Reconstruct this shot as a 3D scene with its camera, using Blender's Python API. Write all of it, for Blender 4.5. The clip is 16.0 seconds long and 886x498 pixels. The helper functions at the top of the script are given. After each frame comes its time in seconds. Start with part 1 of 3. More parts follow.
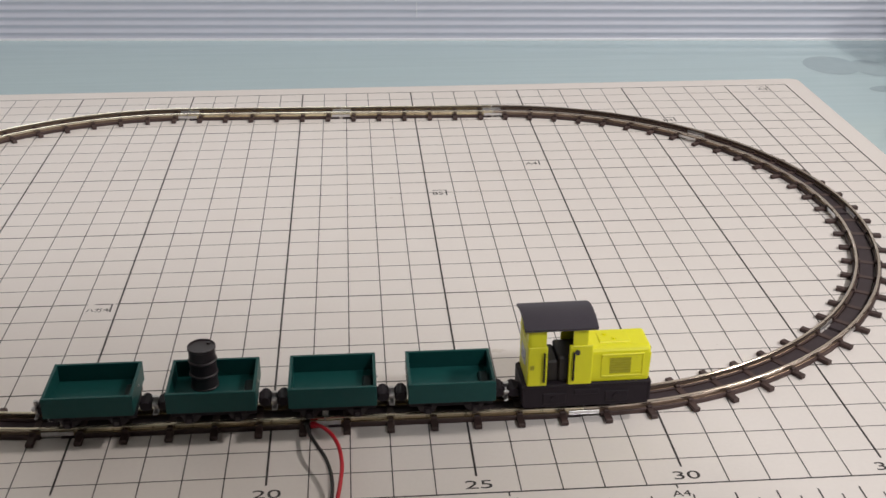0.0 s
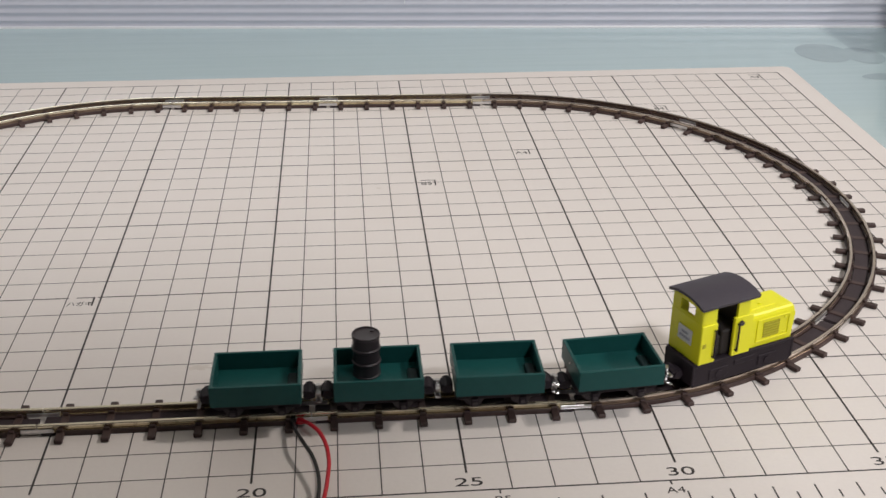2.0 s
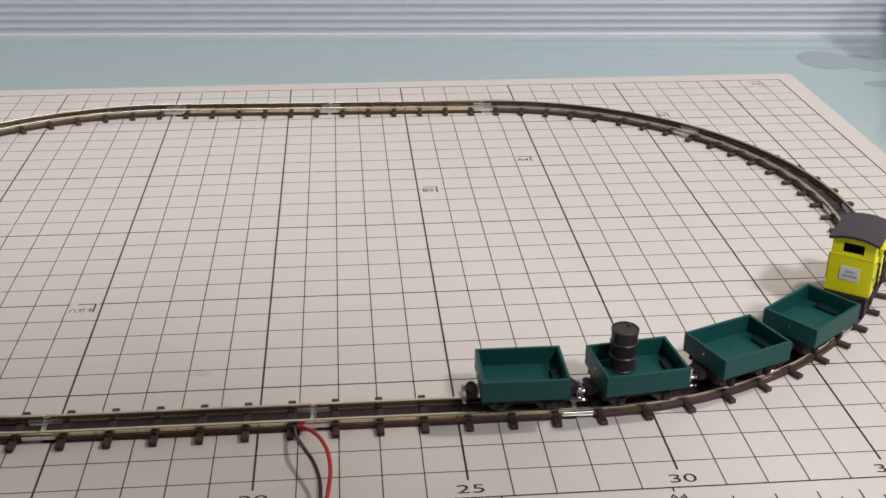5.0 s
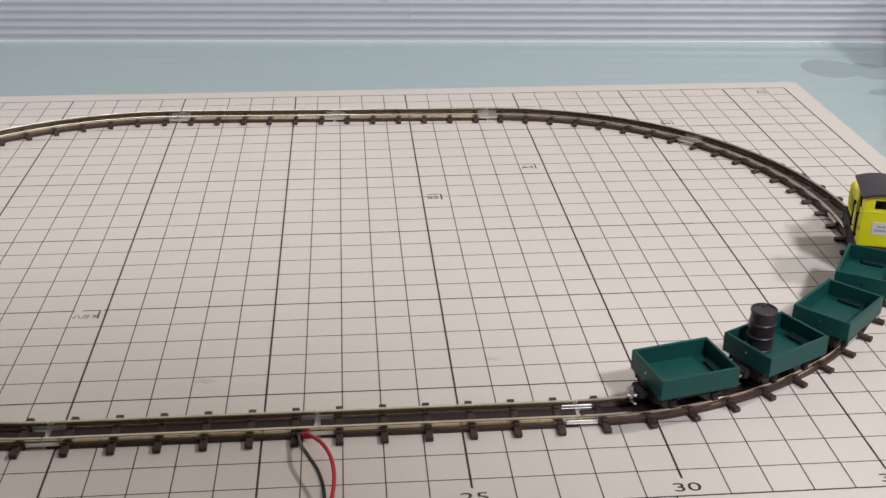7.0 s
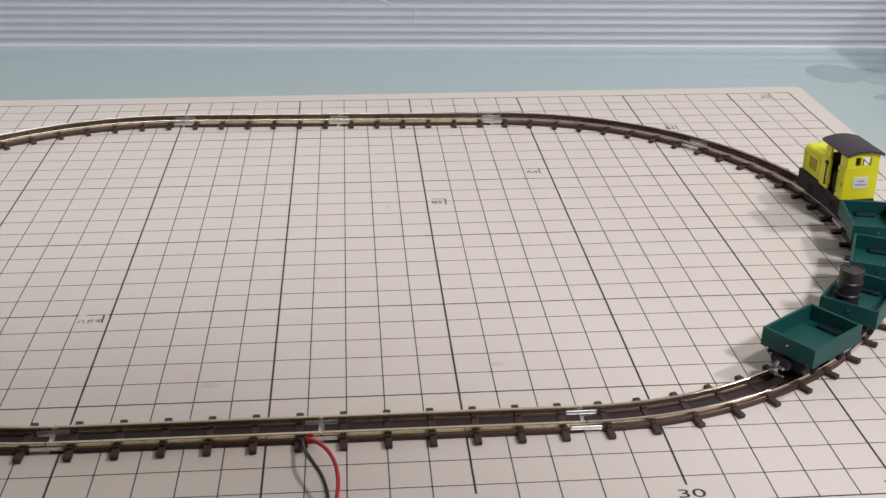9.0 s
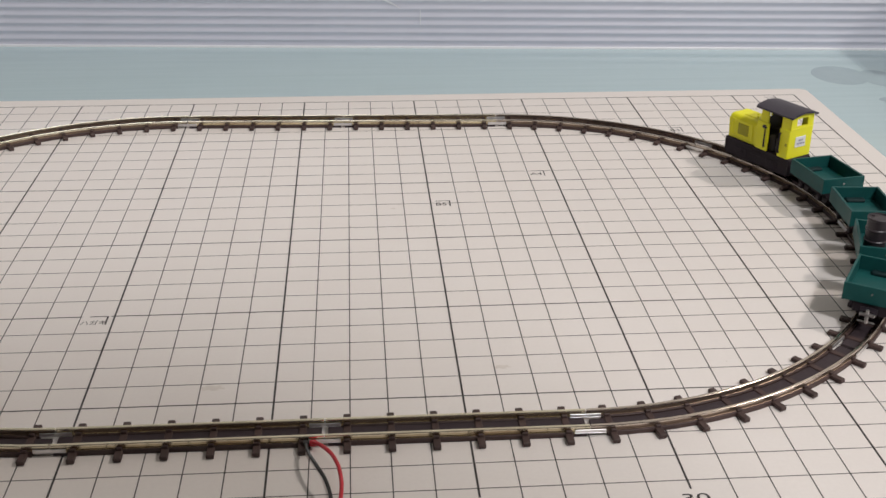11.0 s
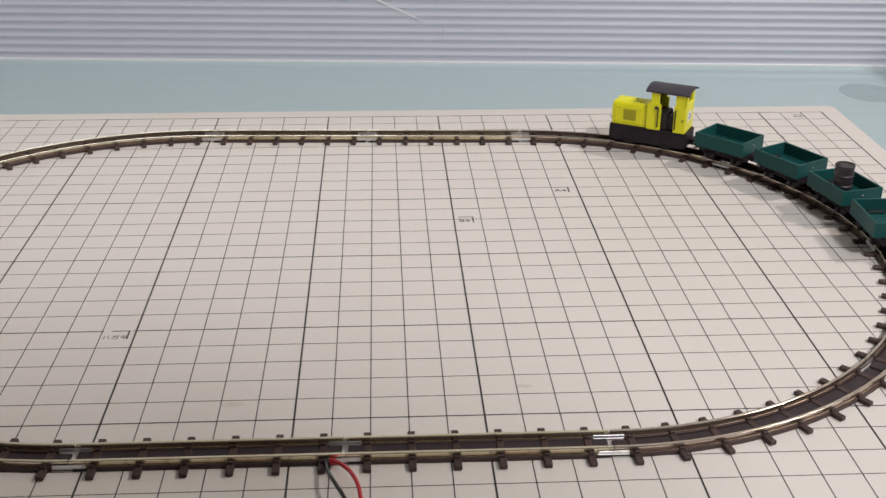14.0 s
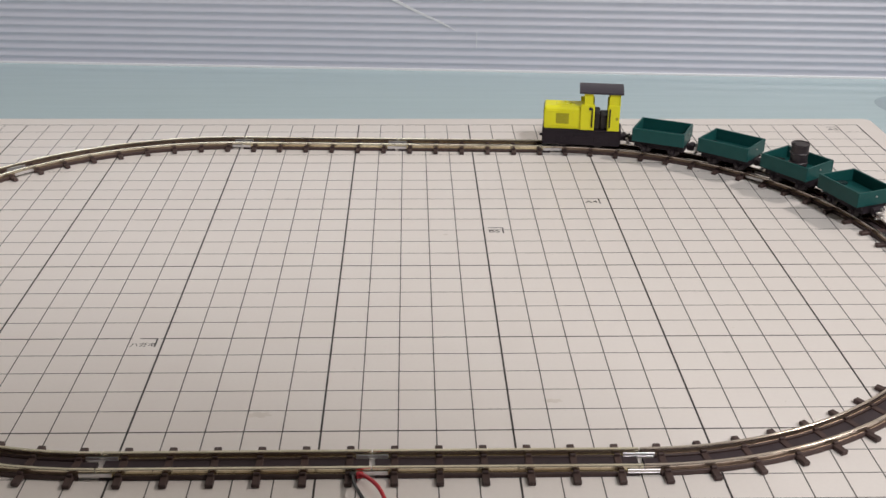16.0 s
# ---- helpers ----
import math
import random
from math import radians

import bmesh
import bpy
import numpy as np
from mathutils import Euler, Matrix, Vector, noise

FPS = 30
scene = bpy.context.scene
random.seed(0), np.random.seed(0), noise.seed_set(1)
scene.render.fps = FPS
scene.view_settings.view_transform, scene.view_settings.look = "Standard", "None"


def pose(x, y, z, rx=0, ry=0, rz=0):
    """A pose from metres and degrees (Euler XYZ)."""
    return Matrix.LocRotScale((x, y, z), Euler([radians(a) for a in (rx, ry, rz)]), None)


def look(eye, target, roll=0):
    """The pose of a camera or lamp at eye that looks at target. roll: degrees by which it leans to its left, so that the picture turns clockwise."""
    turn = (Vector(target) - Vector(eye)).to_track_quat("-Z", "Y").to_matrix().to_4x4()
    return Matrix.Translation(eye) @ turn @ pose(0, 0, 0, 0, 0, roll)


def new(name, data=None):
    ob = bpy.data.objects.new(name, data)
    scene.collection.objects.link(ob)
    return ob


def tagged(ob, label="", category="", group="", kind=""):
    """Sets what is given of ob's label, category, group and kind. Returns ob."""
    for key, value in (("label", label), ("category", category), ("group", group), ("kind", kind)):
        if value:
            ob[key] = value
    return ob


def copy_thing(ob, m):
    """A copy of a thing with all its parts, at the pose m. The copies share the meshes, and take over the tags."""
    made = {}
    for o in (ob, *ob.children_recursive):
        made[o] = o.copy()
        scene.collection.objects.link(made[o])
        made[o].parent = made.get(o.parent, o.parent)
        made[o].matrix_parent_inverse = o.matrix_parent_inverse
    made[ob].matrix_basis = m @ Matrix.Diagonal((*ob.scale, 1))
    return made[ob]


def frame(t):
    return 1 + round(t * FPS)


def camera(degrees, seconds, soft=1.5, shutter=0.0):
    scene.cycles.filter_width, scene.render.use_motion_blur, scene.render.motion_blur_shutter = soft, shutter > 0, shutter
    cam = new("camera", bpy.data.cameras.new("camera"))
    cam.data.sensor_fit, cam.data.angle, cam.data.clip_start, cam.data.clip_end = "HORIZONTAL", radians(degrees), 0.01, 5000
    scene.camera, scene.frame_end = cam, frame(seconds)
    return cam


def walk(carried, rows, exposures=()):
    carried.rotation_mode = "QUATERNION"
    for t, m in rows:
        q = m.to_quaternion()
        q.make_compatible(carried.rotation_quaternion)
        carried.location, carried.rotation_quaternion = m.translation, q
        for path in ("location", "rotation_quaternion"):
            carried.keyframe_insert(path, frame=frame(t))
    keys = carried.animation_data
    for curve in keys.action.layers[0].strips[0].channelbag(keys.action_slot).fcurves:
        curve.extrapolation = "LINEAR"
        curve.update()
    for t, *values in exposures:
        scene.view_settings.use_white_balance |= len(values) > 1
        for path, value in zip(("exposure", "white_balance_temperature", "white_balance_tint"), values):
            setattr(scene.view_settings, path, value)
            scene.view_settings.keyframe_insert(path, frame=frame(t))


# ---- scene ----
cam = camera(42.14, 16.0, soft=1.5, shutter=0.5)
PATH = [
    (0, (0.2236, -0.2161, 0.1691), (0.3697, 1.5774, -0.7037), 0.26),
    (0.5, (0.2235, -0.2100, 0.1667), (0.3870, 1.5803, -0.7098), 0.42),
    (1, (0.2242, -0.2101, 0.1667), (0.3876, 1.5786, -0.7129), 0.39),
    (1.5, (0.2244, -0.2101, 0.1670), (0.3878, 1.5759, -0.7181), 0.30),
    (2, (0.2242, -0.2100, 0.1670), (0.3884, 1.5734, -0.7233), 0.38),
    (2.5, (0.2241, -0.2099, 0.1671), (0.3888, 1.5729, -0.7242), 0.42),
    (3, (0.2242, -0.2099, 0.1670), (0.3883, 1.5728, -0.7246), 0.38),
    (3.5, (0.2239, -0.2100, 0.1670), (0.3897, 1.5728, -0.7243), 0.46),
    (4, (0.2240, -0.2100, 0.1667), (0.3893, 1.5740, -0.7223), 0.44),
    (6.5, (0.2241, -0.2096, 0.1668), (0.3810, 1.5855, -0.7010), 0.39),
    (7, (0.2239, -0.2097, 0.1668), (0.3802, 1.5853, -0.7012), 0.46),
    (7.5, (0.2238, -0.2097, 0.1668), (0.3793, 1.5874, -0.6972), 0.46),
    (8, (0.2239, -0.2097, 0.1670), (0.3776, 1.5878, -0.6964), 0.44),
    (8.5, (0.2242, -0.2094, 0.1668), (0.3749, 1.5883, -0.6967), 0.37),
    (9, (0.2237, -0.2093, 0.1671), (0.3741, 1.5888, -0.6954), 0.47),
    (11.5, (0.2238, -0.2083, 0.1673), (0.3628, 1.5913, -0.6943), 0.46),
    (12, (0.2239, -0.2085, 0.1669), (0.3570, 1.5935, -0.6904), 0.42),
    (12.5, (0.2238, -0.2080, 0.1669), (0.3511, 1.5965, -0.6862), 0.46),
    (13, (0.2240, -0.2074, 0.1669), (0.3426, 1.5996, -0.6819), 0.39),
    (13.5, (0.2238, -0.2067, 0.1671), (0.3349, 1.6025, -0.6781), 0.42),
    (14, (0.2242, -0.2058, 0.1672), (0.3269, 1.6059, -0.6737), 0.40),
    (14.5, (0.2238, -0.2050, 0.1669), (0.3181, 1.6085, -0.6710), 0.50),
    (15, (0.2236, -0.2039, 0.1671), (0.3085, 1.6100, -0.6711), 0.52),
    (15.5, (0.2236, -0.2050, 0.1685), (0.2931, 1.6113, -0.6661), 0.51),
    (16, (0.2234, -0.2026, 0.1677), (0.2797, 1.6150, -0.6649), 0.56),
]
walk(cam, [(t, look(eye, target, roll)) for t, eye, target, roll in PATH])

# ---- light ----
world = bpy.data.worlds.new("world")
world.use_nodes = True
scene.world = world
world.node_tree.nodes["Background"].inputs[0].default_value = (0.8, 0.85, 1.0, 1)
world.node_tree.nodes["Background"].inputs[1].default_value = 0.085
scene.view_settings.exposure = 0.09


def area_lamp(name, eye, target, size, power, colour):
    data = bpy.data.lights.new(name, "AREA")
    data.shape, data.size, data.size_y, data.energy, data.color = "RECTANGLE", size[0], size[1], power, colour
    ob = new(name, data)
    ob.matrix_world = look(eye, target)
    return ob


area_lamp("ceiling_lamp_east", (1.46, 0.12, 1.31), (0.3, 0.15, 0), (0.13, 0.12), 10.7, (1.0, 0.915, 0.855))
area_lamp("ceiling_lamp_south", (0.825, -0.94, 1.26), (0.3, 0.15, 0), (0.21, 0.165), 15.2, (0.985, 0.975, 0.985))
# weak fill light added to lift the left side, no real lamp
area_lamp("fill_light_west", (-0.4, 0.3, 1.7), (-0.1, 0.3, 0), (0.8, 0.6), 0.12, (0.93, 0.97, 1.0))
# unseen strip light added so the rail tops catch glints; there is no shelf
area_lamp("glint_light_north", (0.06, 0.96, 0.25), (0.2, 0.2, 0.0), (0.64, 0.10), 0.5, (0.93, 0.98, 1.0))


# ---- materials ----
def material(name, colour, rough=0.5, metal=0.0, grain=0.0, scale=300.0, stain=0.0, bump=0.0, tint=None, spec=0.5, coat=0.0, shift=0.0, stretch=1.0):
    m = bpy.data.materials.new(name)
    m.use_nodes = True
    nt = m.node_tree
    b = nt.nodes["Principled BSDF"]
    b.inputs["Roughness"].default_value = rough
    b.inputs["Metallic"].default_value = metal
    b.inputs["Specular IOR Level"].default_value = spec
    b.inputs["Coat Weight"].default_value = coat
    geo = nt.nodes.new("ShaderNodeTexCoord")
    mapped = nt.nodes.new("ShaderNodeMapping")
    mapped.inputs["Scale"].default_value = (stretch, 1, 1)
    nt.links.new(geo.outputs["Object"], mapped.inputs["Vector"])

    def noise_at(s, detail):
        n = nt.nodes.new("ShaderNodeTexNoise")
        n.inputs["Scale"].default_value, n.inputs["Detail"].default_value = s, detail
        nt.links.new(mapped.outputs["Vector"], n.inputs["Vector"])
        return n.outputs["Fac"]

    fine, broad = noise_at(scale, 4), noise_at(scale / 14, 3)
    last = None
    for fac, amount, other in ((fine, grain, [c * 0.55 for c in colour]), (broad, stain, tint or [c * 0.6 for c in colour])):
        mix = nt.nodes.new("ShaderNodeMix")
        mix.data_type = "RGBA"
        k = nt.nodes.new("ShaderNodeMapRange")
        k.inputs["From Min"].default_value, k.inputs["From Max"].default_value = 0.35, 0.7
        k.inputs["To Max"].default_value = amount
        nt.links.new(fac, k.inputs["Value"])
        nt.links.new(k.outputs["Result"], mix.inputs["Factor"])
        if last is None:
            mix.inputs["A"].default_value = (*colour, 1)
        else:
            nt.links.new(last, mix.inputs["A"])
        mix.inputs["B"].default_value = (*other, 1)
        last = mix.outputs["Result"]
    if shift:
        info = nt.nodes.new("ShaderNodeObjectInfo")
        hsv = nt.nodes.new("ShaderNodeHueSaturation")
        k = nt.nodes.new("ShaderNodeMapRange")
        k.inputs["To Min"].default_value, k.inputs["To Max"].default_value = 1 - shift, 1 + shift
        nt.links.new(info.outputs["Random"], k.inputs["Value"])
        nt.links.new(k.outputs["Result"], hsv.inputs["Value"])
        nt.links.new(last, hsv.inputs["Color"])
        last = hsv.outputs["Color"]
    nt.links.new(last, b.inputs["Base Color"])
    k = nt.nodes.new("ShaderNodeMapRange")
    k.inputs["To Min"].default_value, k.inputs["To Max"].default_value = max(rough - 0.1, 0.02), min(rough + 0.1, 1)
    nt.links.new(broad, k.inputs["Value"])
    nt.links.new(k.outputs["Result"], b.inputs["Roughness"])
    if bump:
        bm_ = nt.nodes.new("ShaderNodeBump")
        bm_.inputs["Strength"].default_value, bm_.inputs["Distance"].default_value = bump, 0.0002
        nt.links.new(fine, bm_.inputs["Height"])
        nt.links.new(bm_.outputs["Normal"], b.inputs["Normal"])
    return m


MAT = material("mat_vinyl", (0.755, 0.705, 0.675), 0.5, grain=0.05, scale=900, stain=0.10, bump=0.15, tint=(0.70, 0.62, 0.57), spec=0.3)
SMUDGE = material("smudge", (0.66, 0.60, 0.55), 0.5, grain=0.2, scale=500, stain=0.6, tint=(0.75, 0.69, 0.65))
INK = material("ink", (0.035, 0.03, 0.03), 0.6, grain=0.3, scale=900)
INK_THIN = material("ink_thin", (0.055, 0.05, 0.05), 0.6, grain=0.4, scale=700)
# stretched colour streaks stand in for the ribs mirrored in the glossy top
TABLE = material("table_blue", (0.455, 0.575, 0.605), 0.095, grain=0.10, scale=260, stain=0.12, tint=(0.41, 0.60, 0.61), spec=0.8, stretch=0.05)
PANEL = material("panel_plastic", (0.65, 0.65, 0.74), 0.4, grain=0.06, scale=60, stain=0.3, tint=(0.60, 0.64, 0.69))
SCRATCH = material("scratch", (0.85, 0.85, 0.88), 0.4, grain=0.1, scale=300)
WALL = material("wall_paint", (0.72, 0.71, 0.68), 0.8, grain=0.05, scale=30, stain=0.08)
SHADE_WALL = material("shade_wall_paint", (0.16, 0.15, 0.15), 0.8, grain=0.05, scale=30, stain=0.1)
FLOOR = material("floor_lino", (0.28, 0.25, 0.22), 0.5, grain=0.2, scale=40, stain=0.2)
DARKBOX = material("dark_box", (0.13, 0.125, 0.11), 0.6, grain=0.3, scale=60, stain=0.3)
DARK_MARK = material("water_mark", (0.37, 0.47, 0.50), 0.13, grain=0.1, scale=150, stain=0.9, tint=(0.30, 0.38, 0.41))
RAIL_SIDE = material("rail_side", (0.36, 0.27, 0.20), 0.4, metal=0.8, grain=0.45, scale=500, stain=0.7, tint=(0.10, 0.06, 0.045), shift=0.1)
RAIL = material("nickel_rail", (0.68, 0.60, 0.53), 0.2, metal=1.0, grain=0.3, scale=500, stain=0.4, tint=(0.36, 0.27, 0.20), shift=0.08)
BRASS_SIDE = material("brass_side", (0.92, 0.82, 0.56), 0.24, metal=1.0, grain=0.25, scale=500, stain=0.7, tint=(0.34, 0.21, 0.11), shift=0.1)
BRASS_HEAD = material("brass_head", (0.93, 0.86, 0.68), 0.22, metal=1.0, grain=0.2, scale=500, stain=0.4, tint=(0.44, 0.32, 0.21), shift=0.06)
JOINER = material("rail_joiner", (0.78, 0.76, 0.76), 0.4, metal=1.0, grain=0.2, scale=700)
SLEEPER = material("sleeper_brown", (0.066, 0.038, 0.034), 0.6, grain=0.4, scale=900, stain=0.3, bump=0.3, shift=0.15)
WEB = material("track_web", (0.040, 0.026, 0.031), 0.7, grain=0.3, scale=700, stain=0.3)
YELLOW = material("yellow_plastic", (0.88, 0.84, 0.014), 0.42, grain=0.05, scale=500, stain=0.12, tint=(0.82, 0.75, 0.012), bump=0.05)
OLIVE = material("olive_grille", (0.48, 0.44, 0.02), 0.5, grain=0.3, scale=900)
ROOF = material("roof_grey", (0.050, 0.042, 0.058), 0.5, spec=0.4, grain=0.15, scale=700, stain=0.2, bump=0.1)
BLACK = material("black_plastic", (0.027, 0.020, 0.026), 0.6, spec=0.2, grain=0.25, scale=700, stain=0.3)
BROWN = material("cab_interior", (0.022, 0.016, 0.015), 0.6, grain=0.25, scale=700, stain=0.3)
GREEN = material("green_plastic", (0.009, 0.080, 0.077), 0.45, spec=0.28, grain=0.15, scale=500, stain=0.25, tint=(0.008, 0.06, 0.055), bump=0.08)
COVER = material("cover_dark_green", (0.008, 0.026, 0.028), 0.5, spec=0.28, grain=0.2, scale=500, stain=0.25)
DRUM = material("drum_black", (0.032, 0.026, 0.033), 0.42, grain=0.2, scale=600, stain=0.35, tint=(0.045, 0.025, 0.022))
STEEL = material("coupler_steel", (0.62, 0.60, 0.60), 0.32, metal=1.0, grain=0.3, scale=800)
WHEEL = material("wheel_metal", (0.07, 0.062, 0.066), 0.4, metal=0.8, grain=0.3, scale=800)
PAPER = material("white_label", (0.80, 0.80, 0.82), 0.55, grain=0.05, scale=900)
PRINT = material("label_print", (0.38, 0.38, 0.46), 0.6, grain=0.3, scale=900)
RED_WIRE = material("red_insulation", (0.55, 0.015, 0.03), 0.4, grain=0.1, scale=500, stain=0.15)
BLACK_WIRE = material("black_insulation", (0.022, 0.02, 0.02), 0.42, grain=0.1, scale=500, stain=0.15)

MM = 0.001


# ---- building helpers ----
def part(name, bm, mat, parent=None, label="", smooth=False):
    me = bpy.data.meshes.new(name)
    bmesh.ops.recalc_face_normals(bm, faces=bm.faces)
    bm.to_mesh(me)
    bm.free()
    me.materials.append(mat)
    if smooth:
        me.shade_smooth()
    ob = new(name, me)
    ob.parent = parent
    if label:
        ob["label"] = label
    return ob


def thing(name, label, category, group="", kind=""):
    return tagged(new(name), label, category, group, kind)


def add_box(bm, x0, x1, y0, y1, z0, z1, bevel=0.0, segs=1):
    """A box given in millimetres, added to bm."""
    made = bmesh.ops.create_cube(bm, size=1)["verts"]
    for v in made:
        v.co = Vector(((x0 + x1) / 2 + v.co.x * (x1 - x0), (y0 + y1) / 2 + v.co.y * (y1 - y0), (z0 + z1) / 2 + v.co.z * (z1 - z0))) * MM
    if bevel:
        edges = list({e for v in made for e in v.link_edges})
        bmesh.ops.bevel(bm, geom=edges, offset=bevel * MM, segments=segs, profile=0.5, affect="EDGES")
    return bm


def box(*args, **kw):
    return add_box(bmesh.new(), *args, **kw)


def add_rod(bm, a, b, r, n=12, r2=None):
    """A rod between two points, in millimetres."""
    a, b = Vector(a), Vector(b)
    q = (b - a).to_track_quat("Z", "Y").to_matrix().to_4x4()
    m = Matrix.Translation((a + b) / 2 * MM) @ q
    bmesh.ops.create_cone(bm, cap_ends=True, segments=n, radius1=r * MM, radius2=(r if r2 is None else r2) * MM, depth=(b - a).length * MM, matrix=m)
    return bm


def add_prism(bm, outline, x0, x1):
    """Extrude an outline of (y, z) from x0 to x1, in millimetres."""
    rings = [[bm.verts.new((x * MM, y * MM, z * MM)) for y, z in outline] for x in (x0, x1)]
    n = len(outline)
    for i in range(n):
        j = (i + 1) % n
        bm.faces.new((rings[0][i], rings[0][j], rings[1][j], rings[1][i]))
    bm.faces.new(rings[0][::-1])
    bm.faces.new(rings[1])
    return bm


def sweep(bm, stations, outline):
    """Sweep an outline of (across, up) in mm along stations of (x, y, heading) in metres."""
    rings = []
    for x, y, h in stations:
        nx, ny = -math.sin(h), math.cos(h)
        rings.append([bm.verts.new((x + nx * a * MM, y + ny * a * MM, z * MM)) for a, z in outline])
    n = len(outline)
    for r, q in zip(rings, rings[1:]):
        for i in range(n):
            j = (i + 1) % n
            bm.faces.new((r[i], r[j], q[j], q[i]))
    bm.faces.new(rings[0][::-1])
    bm.faces.new(rings[-1])
    return bm


def lathe(bm, outline, n=28):
    """Turn an outline of (radius, z) in mm round the upright axis."""
    rings = [[bm.verts.new((r * MM * math.cos(2 * math.pi * i / n), r * MM * math.sin(2 * math.pi * i / n), z * MM)) for i in range(n)] for r, z in outline]
    for r, q in zip(rings, rings[1:]):
        for i in range(n):
            j = (i + 1) % n
            bm.faces.new((r[i], r[j], q[j], q[i]))
    bm.faces.new(rings[0][::-1])
    bm.faces.new(rings[-1])
    return bm


# ---- the room ----
def build_room():
    def slab(name, x0, x1, y0, y1, z0, z1, mat, label):
        ob = part(name, box(x0, x1, y0, y1, z0, z1), mat)
        tagged(ob, label, "wall" if "wall" in name else name, kind="structure")
    slab("floor", -1600, 2300, -1900, 1000, -800, -740, FLOOR, "dull brown linoleum floor under the table")
    slab("ceiling", -1600, 2300, -1900, 1000, 1760, 1800, WALL, "plain off-white painted ceiling")
    slab("wall_north", -1600, 2300, 1000, 1060, -800, 1800, WALL, "plain off-white painted wall")
    # low wall added out of view to keep the south lamp off the near left
    slab("wall_partition", -1600, 450, -360, -300, -800, 480, SHADE_WALL, "plain dark grey low wall added unseen to shade the mat's near left")
    slab("wall_south", -1600, 2300, -1960, -1900, -800, 1800, WALL, "plain off-white painted wall")
    slab("wall_west", -1660, -1600, -1960, 1060, -800, 1800, WALL, "plain off-white painted wall")
    slab("wall_east", 2300, 2360, -1960, 1060, -800, 1800, WALL, "plain off-white painted wall")


def build_table():
    t = thing("table", "pale blue glossy table with the white mat on it", "table")
    part("tabletop", box(-450, 950, -290, 470, -33, -3, bevel=2, segs=2), TABLE, t)
    for x in (-400, 870):
        for y in (-280, 390):
            part("leg", box(x, x + 50, y, y + 50, -740, -33, bevel=2), STEEL, t, "grey steel leg")
    # faint darker round marks on the blue top
    for x, y, rx, ry, k in ((468.5, 339, 14, 16, 0), (487, 333, 10, 14, 1), (483, 299, 11, 5, 2)):
        bm = bmesh.new()
        bmesh.ops.create_circle(bm, cap_ends=True, segments=40, radius=1)
        for v in bm.verts:
            v.co = Vector(((x + v.co.x * rx) * MM, (y + v.co.y * ry) * MM, (-2.95 + 0.03 * k) * MM))
        part("water_mark", bm, DARK_MARK, t, "faint darker round mark on the blue top")


def build_panel():
    """Ribbed sheet that stands along the back edge of the table."""
    pitch, count = 4.25, 11
    p = thing("ribbed_panel", "pale lilac ribbed plastic panel standing on the blue table", "panel")
    p.matrix_world = pose(0.24, 0.4008, -0.003, 0, 0, -3.6)
    me = None
    for i in range(count):
        if me is None:
            bm = bmesh.new()
            prof = [(3.0, 4.25)]
            for k in range(17):
                u = k / 16
                prof.append((-0.29 * math.cos(2 * math.pi * u ** 0.8) - 0.12 * u ** 3, 4.25 * (1 - u)))
            prof.append((3.0, 0.0))
            add_prism(bm, prof, -640, 640)
            slat = part("slat", bm, PANEL, p)
            me = slat.data
        else:
            slat = new("slat", me)
            slat.parent = p
        slat.location = (0, 0, (i * pitch + 0.05) * MM)
    part("backing", box(-640, 640, 3.0, 5.0, 0, pitch * count), PANEL, p)
    # pale crease across the ribs
    crease = ((-27, 39, 1.4), (-12, 31.5, 1.1), (0.5, 26, 0.8), (8, 22, 0.3))
    for i, (a, b) in enumerate(zip(crease, crease[1:])):
        bm = bmesh.new()
        rows = [[bm.verts.new(((x + k * w * 0.3) * MM, y * MM, (z + k * w * 0.5) * MM)) for y in (-0.42, -0.2) for k in (-1, 1)] for x, z, w in (a, b)]
        for i0, i1 in ((0, 1), (1, 3), (3, 2), (2, 0)):
            bm.faces.new((rows[0][i0], rows[0][i1], rows[1][i1], rows[1][i0]))
        bm.faces.new((rows[0][0], rows[0][2], rows[0][3], rows[0][1]))
        bm.faces.new((rows[1][0], rows[1][1], rows[1][3], rows[1][2]))
        part("crease", bm, SCRATCH, p, "pale crease across the ribs")
    part("crease", box(18.7, 19.1, -0.40, -0.2, 13, 21), SCRATCH, p, "pale crease across the ribs")
    bm = bmesh.new()
    add_prism(bm, [(-0.9, 0.0), (-0.9, 0.9), (-0.7, 1.2), (-0.45, 1.2), (-0.45, 0.0)], -640, 640)
    part("bottom_edge", bm, SCRATCH, p, "whitish bottom edge strip")


def build_box():
    # stand-in block for the dark right side, sized by the shadow it throws
    b = thing("storage_box", "plain dark stand-in block on the blue table", "box")
    part("body", box(531, 640, 330, 394, -3, 52, bevel=2, segs=2), DARKBOX, b)
    part("lid", box(529.5, 641.5, 328.5, 395.5, 52, 58, bevel=2, segs=2), DARKBOX, b)


# ---- cutting mat ----
def text_mesh(name, body, x, y, size, wide, parent, mat=INK, align="CENTER"):
    cu = bpy.data.curves.new(name, "FONT")
    cu.body, cu.size, cu.align_x, cu.extrude = body, size * MM, align, 0.00002
    ob = new(name, cu)
    me = bpy.data.meshes.new_from_object(ob.evaluated_get(bpy.context.evaluated_depsgraph_get()))
    bpy.data.objects.remove(ob)
    me.name = name
    me.materials.clear()
    me.materials.append(mat)
    ob = new(name, me)
    ob.parent = parent
    ob.matrix_basis = Matrix.Translation((x * MM, y * MM, 0.00004)) @ Matrix.Diagonal((wide, 1, 1, 1))
    return ob


